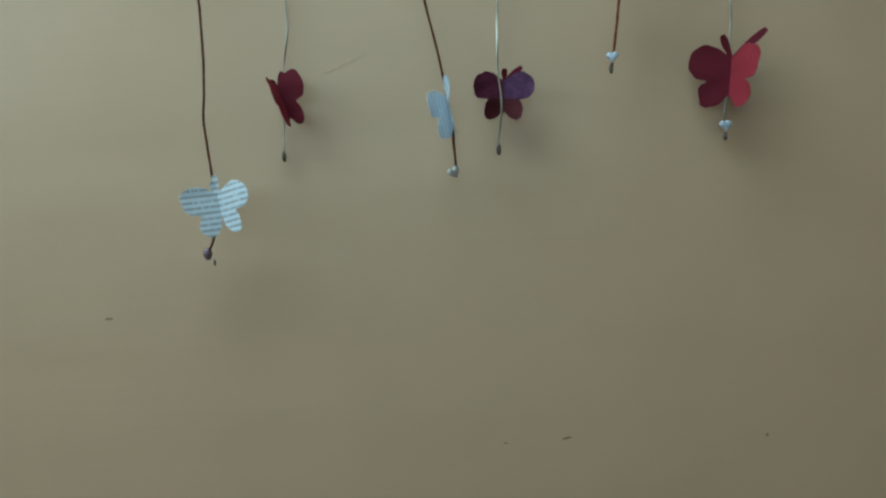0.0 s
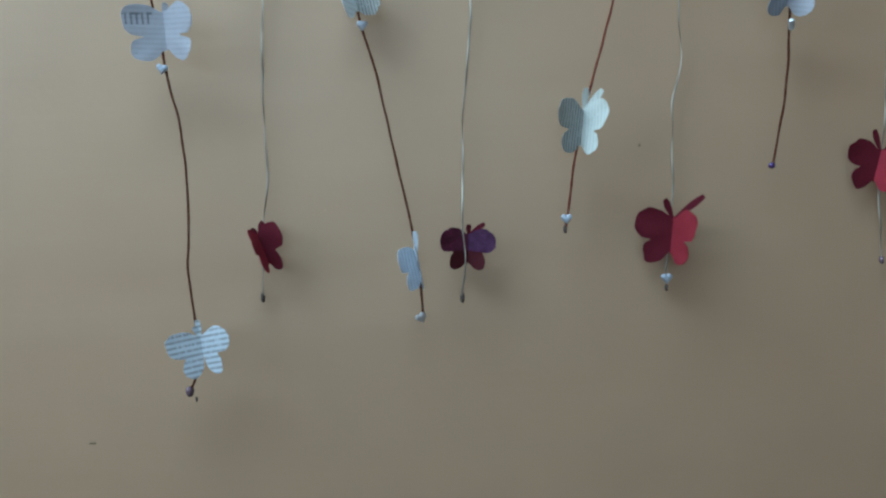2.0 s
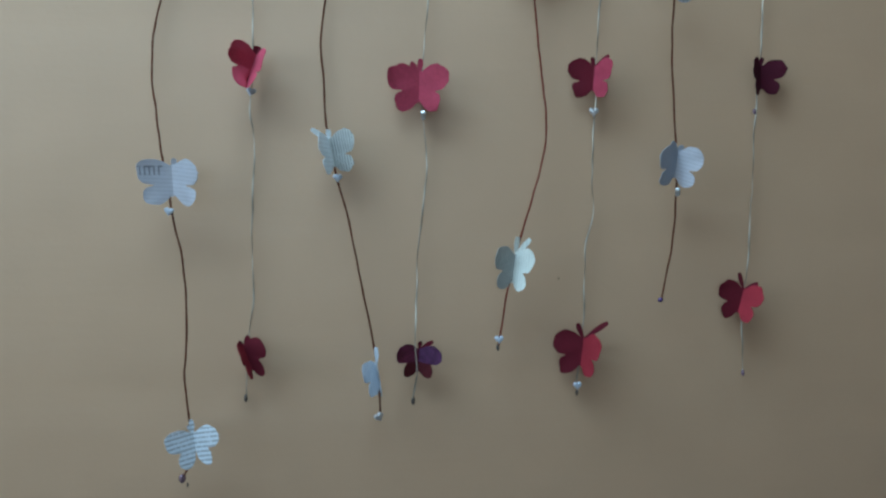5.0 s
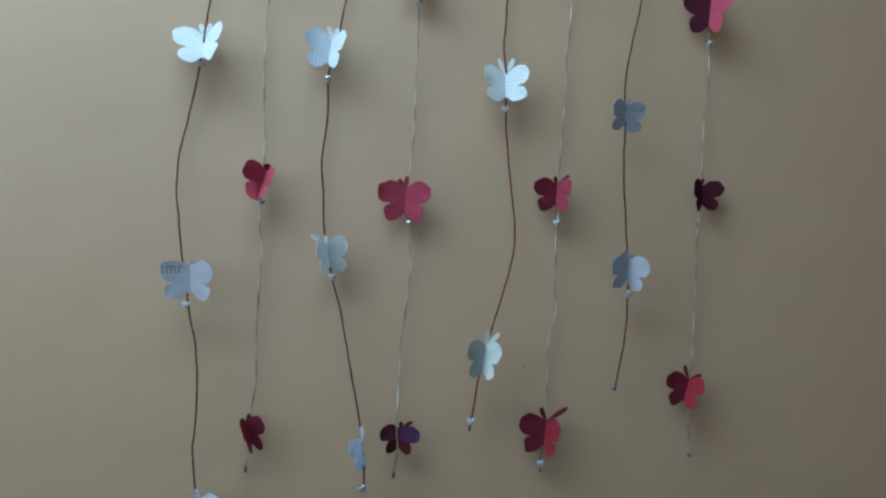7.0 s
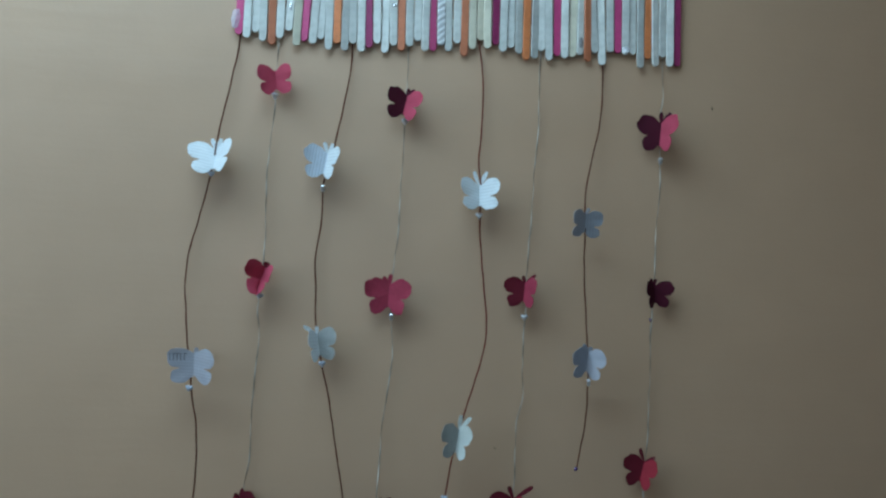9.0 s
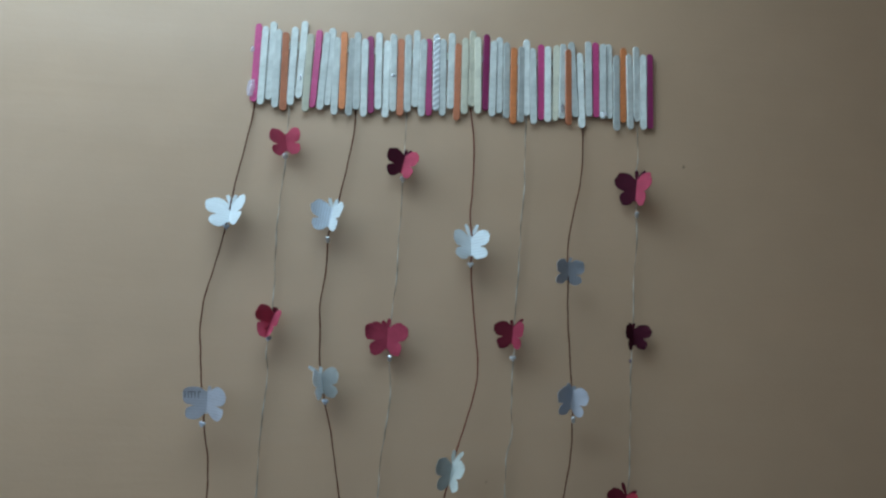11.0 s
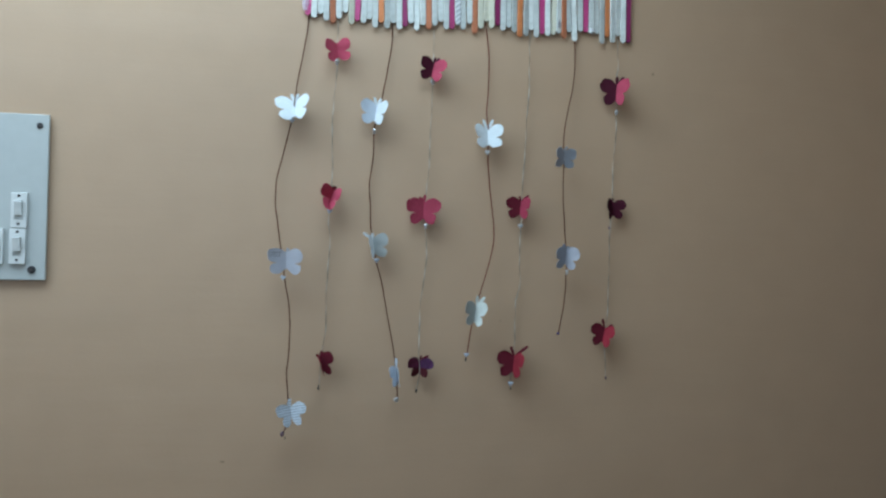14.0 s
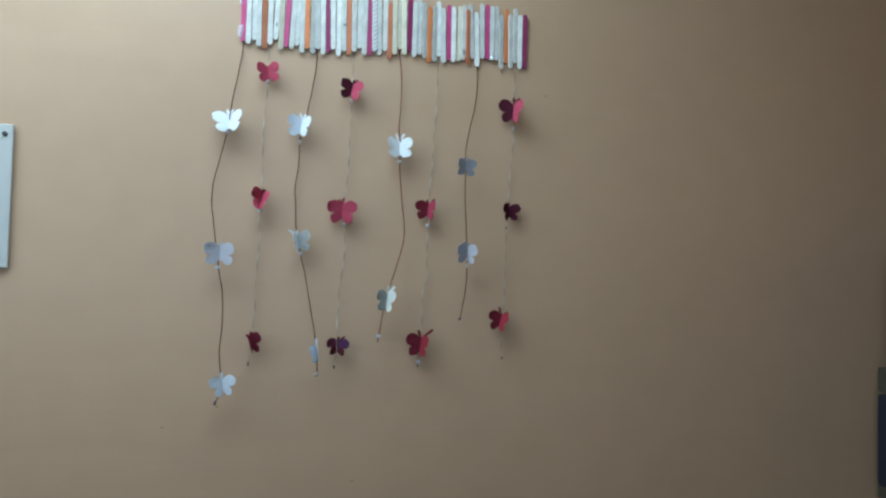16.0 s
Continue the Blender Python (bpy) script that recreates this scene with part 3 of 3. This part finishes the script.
butterfly(8, 0.250, 1.599, 3, 42, 9, (WINE_DARK,) * 3, "very dark wine-red paper butterfly on a silvery ribbon", horns=((0.32, 0.24), (0.30, 0.06)), size=0.0255)
# Left wing takes the shaded copy of the red, right wing the plain one.
butterfly(8, 0.2370, 1.378, -14, 5, 70, (RED_SHADED, RED, RED_SHADED), RED_L, horns=((0.48, 0.36), (0.30, 0.40)), size=0.0285)


# ---- cords and ribbons ----
# sideways place and height, in millimetres, of the bends of each string
STRINGS = {
    1: ((-281, 1905), (-283, 1870), (-289, 1833), (-296, 1790), (-301, 1747), (-305, 1722), (-313, 1686), (-319, 1660), (-326, 1630), (-328, 1594), (-324, 1564), (-318, 1524), (-312, 1486), (-309, 1462), (-303, 1431), (-300, 1388), (-302, 1341), (-304, 1320), (-301, 1284), (-298, 1255), (-303, 1235), (-308, 1225)),
    2: ((-233, 1905), (-234, 1860), (-234, 1819), (-236, 1783), (-239, 1740), (-239, 1700), (-238, 1650), (-238, 1615), (-241, 1578), (-242, 1560), (-240, 1536), (-242, 1480), (-244, 1440), (-243, 1400), (-246, 1370), (-249, 1340), (-251, 1314), (-253, 1290)),
    3: ((-143, 1905), (-144, 1860), (-150, 1820), (-156, 1787), (-161, 1758), (-171, 1718), (-171, 1679), (-174, 1650), (-177, 1622), (-175, 1598), (-173, 1555), (-165, 1506), (-154, 1465), (-145, 1415), (-134, 1358), (-129, 1326), (-126, 1297), (-126, 1274)),
    4: ((-73, 1905), (-73, 1851), (-74, 1798), (-76, 1733), (-77, 1665), (-81, 1631), (-84, 1590), (-82, 1557), (-80, 1495), (-87, 1445), (-90, 1400), (-92, 1347), (-91, 1315), (-94, 1286)),
    5: ((17, 1912), (23, 1864), (23, 1797), (20, 1753), (24, 1717), (23, 1685), (27, 1640), (31, 1600), (35, 1562), (34, 1533), (24, 1491), (12, 1454), (3, 1423), (-4, 1391), (-9, 1357), (-12, 1339)),
    6: ((98, 1905), (95, 1846), (95, 1793), (91, 1727), (89, 1680), (86, 1625), (84, 1566), (83, 1500), (84, 1462), (77, 1434), (76, 1410), (76, 1370), (74, 1345), (71, 1308), (70, 1291)),
    7: ((179, 1900), (179, 1867), (175, 1812), (165, 1770), (156, 1730), (153, 1705), (153, 1664), (156, 1612), (160, 1539), (162, 1484), (161, 1441), (156, 1409), (151, 1381)),
    8: ((260, 1905), (258, 1857), (256, 1820), (256, 1773), (257, 1742), (253, 1690), (251, 1640), (249, 1600), (247, 1566), (247, 1505), (246, 1435), (243, 1402), (239, 1370), (242, 1330), (243, 1301)),
}
IN_FRONT = {4: 1.327}


def depth_at(string, z):
    y = off_wall(string, z)
    for zb, away in spots.get(string, ()):
        if IN_FRONT.get(string) == zb:
            away += 0.019
        y += (away - y) * math.exp(-((z - zb) / 0.045) ** 2)
    return y


def strand(string, cord):
    line = []
    for p in glide([(x / 1000, -depth_at(string, z / 1000), z / 1000) for x, z in STRINGS[string]], 8):
        j = Vector((noise.noise(p * 60) * 0.0006 + noise.noise(p * 34 + Vector((string * 5, 0, 0))) * (0.0004 if cord else 0.0017), 0, 0))
        line.append(Vector((p.x, -depth_at(string, p.z), p.z)) + j)
    bm, rings, twist = bmesh.new(), [], 0.0
    for i, p in enumerate(line):
        way = (line[min(i + 1, len(line) - 1)] - line[max(i - 1, 0)]).normalized()
        side = way.cross(Vector((0, 1, 0))).normalized()
        out = side.cross(way).normalized()
        twist += 0.03 + 0.30 * (0.5 + 0.5 * noise.noise(Vector((string * 9, 0, p.z * 14))))
        ring = []
        for k in range(8):
            a = math.tau * k / 8
            if cord:
                w = 0.00094 * (1 + 0.12 * math.sin(2 * a + p.z * 1900))
                d = side * math.cos(a) * w + out * math.sin(a) * w
            else:
                ca, sa = 0.00084 * math.cos(a), 0.0004 * math.sin(a)
                c, s = math.cos(twist), math.sin(twist)
                d = side * (ca * c - sa * s) + out * (ca * s + sa * c)
            ring.append(bm.verts.new(p + d))
        rings.append(ring)
    for a, b in zip(rings, rings[1:]):
        for k in range(8):
            bm.faces.new((a[k], a[(k + 1) % 8], b[(k + 1) % 8], b[k]))
    bm.faces.new(rings[0]), bm.faces.new(rings[-1])
    name = "brown_cord" if cord else "silvery_ribbon"
    mat = (CORD_RED if string == 5 else CORD) if cord else RIBBON
    label = ("reddish brown" if string == 5 else "dark brown") + " twisted cord hanging from the stick panel" if cord else "thin twisted silvery ribbon hanging from the stick panel"
    tagged(part(name, bm, mat, smooth=True), label, "cord" if cord else "ribbon", "hanging strings")


for s in STRINGS:
    strand(s, s % 2 == 1)


# ---- beads ----
def heart(width, thick):
    bm = bmesh.new()
    n, levels = 24, ((-0.5, 0.78), (-0.42, 0.93), (0.0, 1.0), (0.42, 0.93), (0.5, 0.78))
    rings = []
    for lv, grow in levels:
        ring = []
        for i in range(n):
            a = math.tau * i / n
            hx = 16 * math.sin(a) ** 3 / 32
            hz = (13 * math.cos(a) - 5 * math.cos(2 * a) - 2 * math.cos(3 * a) - math.cos(4 * a)) / 32 + 0.08
            ring.append(bm.verts.new((hx * width * grow, lv * thick, hz * width * grow)))
        rings.append(ring)
    for a, b in zip(rings, rings[1:]):
        for i in range(n):
            bm.faces.new((a[i], a[(i + 1) % n], b[(i + 1) % n], b[i]))
    for ring, lv in ((rings[0], -0.5), (rings[-1], 0.5)):
        tip = bm.verts.new((0, lv * thick, 0))
        for i in range(n):
            bm.faces.new((ring[i], ring[(i + 1) % n], tip))
    return bm


def lump(width, height, seed):
    bm = bmesh.new()
    bmesh.ops.create_icosphere(bm, subdivisions=2, radius=0.5)
    for v in bm.verts:
        k = 1 + 0.25 * noise.noise(v.co * 3 + Vector((seed, 0, 0)))
        v.co = Vector((v.co.x * width, v.co.y * width, v.co.z * height)) * k
    return bm


HEARTS = {"silver": mesh_of("heart_bead", heart(0.0092, 0.0042), SILVER), "pearl": mesh_of("heart_bead", heart(0.0086, 0.0042), PEARL)}


def bead(string, x, z, kind, turn=0, lean=0):
    y = -depth_at(string, z)
    label = f"small {'silvery' if kind == 'silver' else 'pearly blue-white'} heart bead threaded on a string"
    ob = part("heart_bead", HEARTS[kind], None, m=pose(x, y - 0.001, z, 0, lean, turn))
    tagged(ob, label, "bead", "heart beads")


for row in ((1, -0.304, 1.723, "pearl", 10, 0), (1, -0.3125, 1.470, "pearl", 15, 10), (2, -0.234, 1.824, "silver", 55, 0), (2, -0.241, 1.579, "pearl", 20, 15), (3, -0.171, 1.713, "silver", 80, 0),
            (3, -0.163, 1.500, "pearl", 20, 0), (3, -0.127, 1.272, "silver", 25, -25), (4, -0.074, 1.801, "silver", 30, 0), (4, -0.082, 1.559, "silver", 82, 0), (5, 0.022, 1.687, "silver", 0, 0),
            (5, -0.0115, 1.3455, "pearl", 0, 0), (6, 0.083, 1.563, "silver", 0, 0), (6, 0.070, 1.294, "pearl", 12, 0), (7, 0.163, 1.486, "silver", 70, 10), (8, 0.256, 1.769, "silver", 80, 0)):
    bead(*row)
for s, x, z, w, h, mat, name, label in (
        (1, -0.3085, 1.224, 0.0065, 0.009, MAUVE, "glass_bead", "mauve glass bead at the end of a brown cord"),
        (1, -0.304, 1.2175, 0.0018, 0.005, KNOT, "knot", "dark frayed end of a brown cord below its bead"),
        (7, 0.150, 1.3805, 0.0054, 0.0056, VIOLET, "glass_bead", "tiny violet bead at the end of a brown cord"),
        (2, -0.253, 1.292, 0.0036, 0.008, KNOT, "knot", "dark knotted end of a silvery ribbon"),
        (4, -0.094, 1.287, 0.0036, 0.009, KNOT, "knot", "dark knotted end of a silvery ribbon"),
        (5, -0.0125, 1.338, 0.0030, 0.007, KNOT, "knot", "dark knotted end of a reddish cord"),
        (6, 0.070, 1.287, 0.0030, 0.006, KNOT, "knot", "dark knotted end of a silvery ribbon"),
        (8, 0.246, 1.565, 0.0034, 0.006, MAUVE, "glass_bead", "small mauve bead on a silvery ribbon"),
        (8, 0.243, 1.302, 0.0036, 0.007, MAUVE, "glass_bead", "small mauve bead at the end of a ribbon")):
    tagged(part(name, lump(w, h, x * 70), mat, m=pose(x, -depth_at(s, z), z), smooth=True), label, "bead" if "bead" in name else "knot")


# ---- the switchboard ----
board = thing("switchboard", pose(-0.769, 0, 1.461), "white plastic electrical switchboard screwed to the wall", "switchboard")
part("back_box", box(-0.099, 0.099, -0.003, 0, 0.004, 0.248, 0.001), PLASTIC, board)
part("cover_plate", box(-0.1035, 0.1035, -0.0085, -0.003, 0, 0.252, 0.0016, segments=3), PLASTIC, board)


def disc(radius, depth, bevel, n=18):
    return slab([(radius * math.cos(a), radius * math.sin(a)) for a in np.linspace(0, math.tau, n + 1)[:-1]], depth, bevel)


for x, z, rad in ((0.0905, 0.2350, 0.0043), (0.0845, 0.0158, 0.0057)):
    screw = part("screw", disc(rad, 0.0022, 0.0008), SCREW, board, "dark round screw head", m=pose(x, -0.0085, z))
    part("screw_slot", box(-rad * 0.75, rad * 0.75, -0.0026, -0.0020, -0.0005, 0.0005), KNOT, screw, m=pose(0, 0, 0, 0, 40, 0))


def switch(x, z):
    s = part("switch", box(-0.0112, 0.0112, -0.0052, 0, 0, 0.0530, 0.0010), PLASTIC_B, board, "white rocker switch", m=pose(x, -0.0085, z))
    part("recess", box(-0.0062, 0.0062, -0.0056, -0.0050, 0.0125, 0.0420, 0.0002), PLASTIC, s)
    part("rocker", box(-0.0056, 0.0056, -0.0045, 0.0015, -0.0110, 0.0110, 0.0012), PLASTIC_B, s, m=pose(0, -0.0060, 0.0300, 9, 0, 0))
    for zz in (0.0060, 0.0485):
        part("switch_screw", disc(0.0021, 0.0006, 0.0002, 12), SCREW, s, m=pose(0, -0.0052, zz))


for x, z in ((0.0660, 0.0785), (0.0650, 0.0240), (0.0345, 0.0240)):
    switch(x, z)


# ---- the rack beside the wall's end ----
rack = thing("storage_rack", pose(1.143, 0, 0), "dark grey open storage rack standing against the wall", "rack")
for z in (0.10, 0.55, 0.985, 1.225, 1.75):
    part("shelf", box(0.03 if z > 1.5 else 0, 0.60, -0.36, -0.01, z, z + (0.055 if z == 1.225 else 0.03), 0.003), RACK, rack)
for x in (0.10, 0.56):
    for y in (-0.05, -0.32):
        part("post", box(x - 0.015, x + 0.015, y - 0.015, y + 0.015, 0, 1.8, 0.002), RACK, rack)
navy = tagged(part("storage_box", box(0.003, 0.38, -0.34, -0.015, 1.016, 1.220, 0.006), NAVY, m=pose(1.133, 0, 0)), "navy blue storage box on a rack shelf", "box")
cloth = box(0.006, 0.30, -0.33, -0.02, 1.2805, 1.55, 0.03, segments=3)
for v in cloth.verts:
    v.co += Vector((0.012, 0.012, 0)) * noise.noise(v.co * 9)
tagged(part("cloth_bag", cloth, VIOLET_CLOTH, m=pose(1.147, 0, 0), smooth=True), "folded dark violet cloth bag on a rack shelf", "bag")
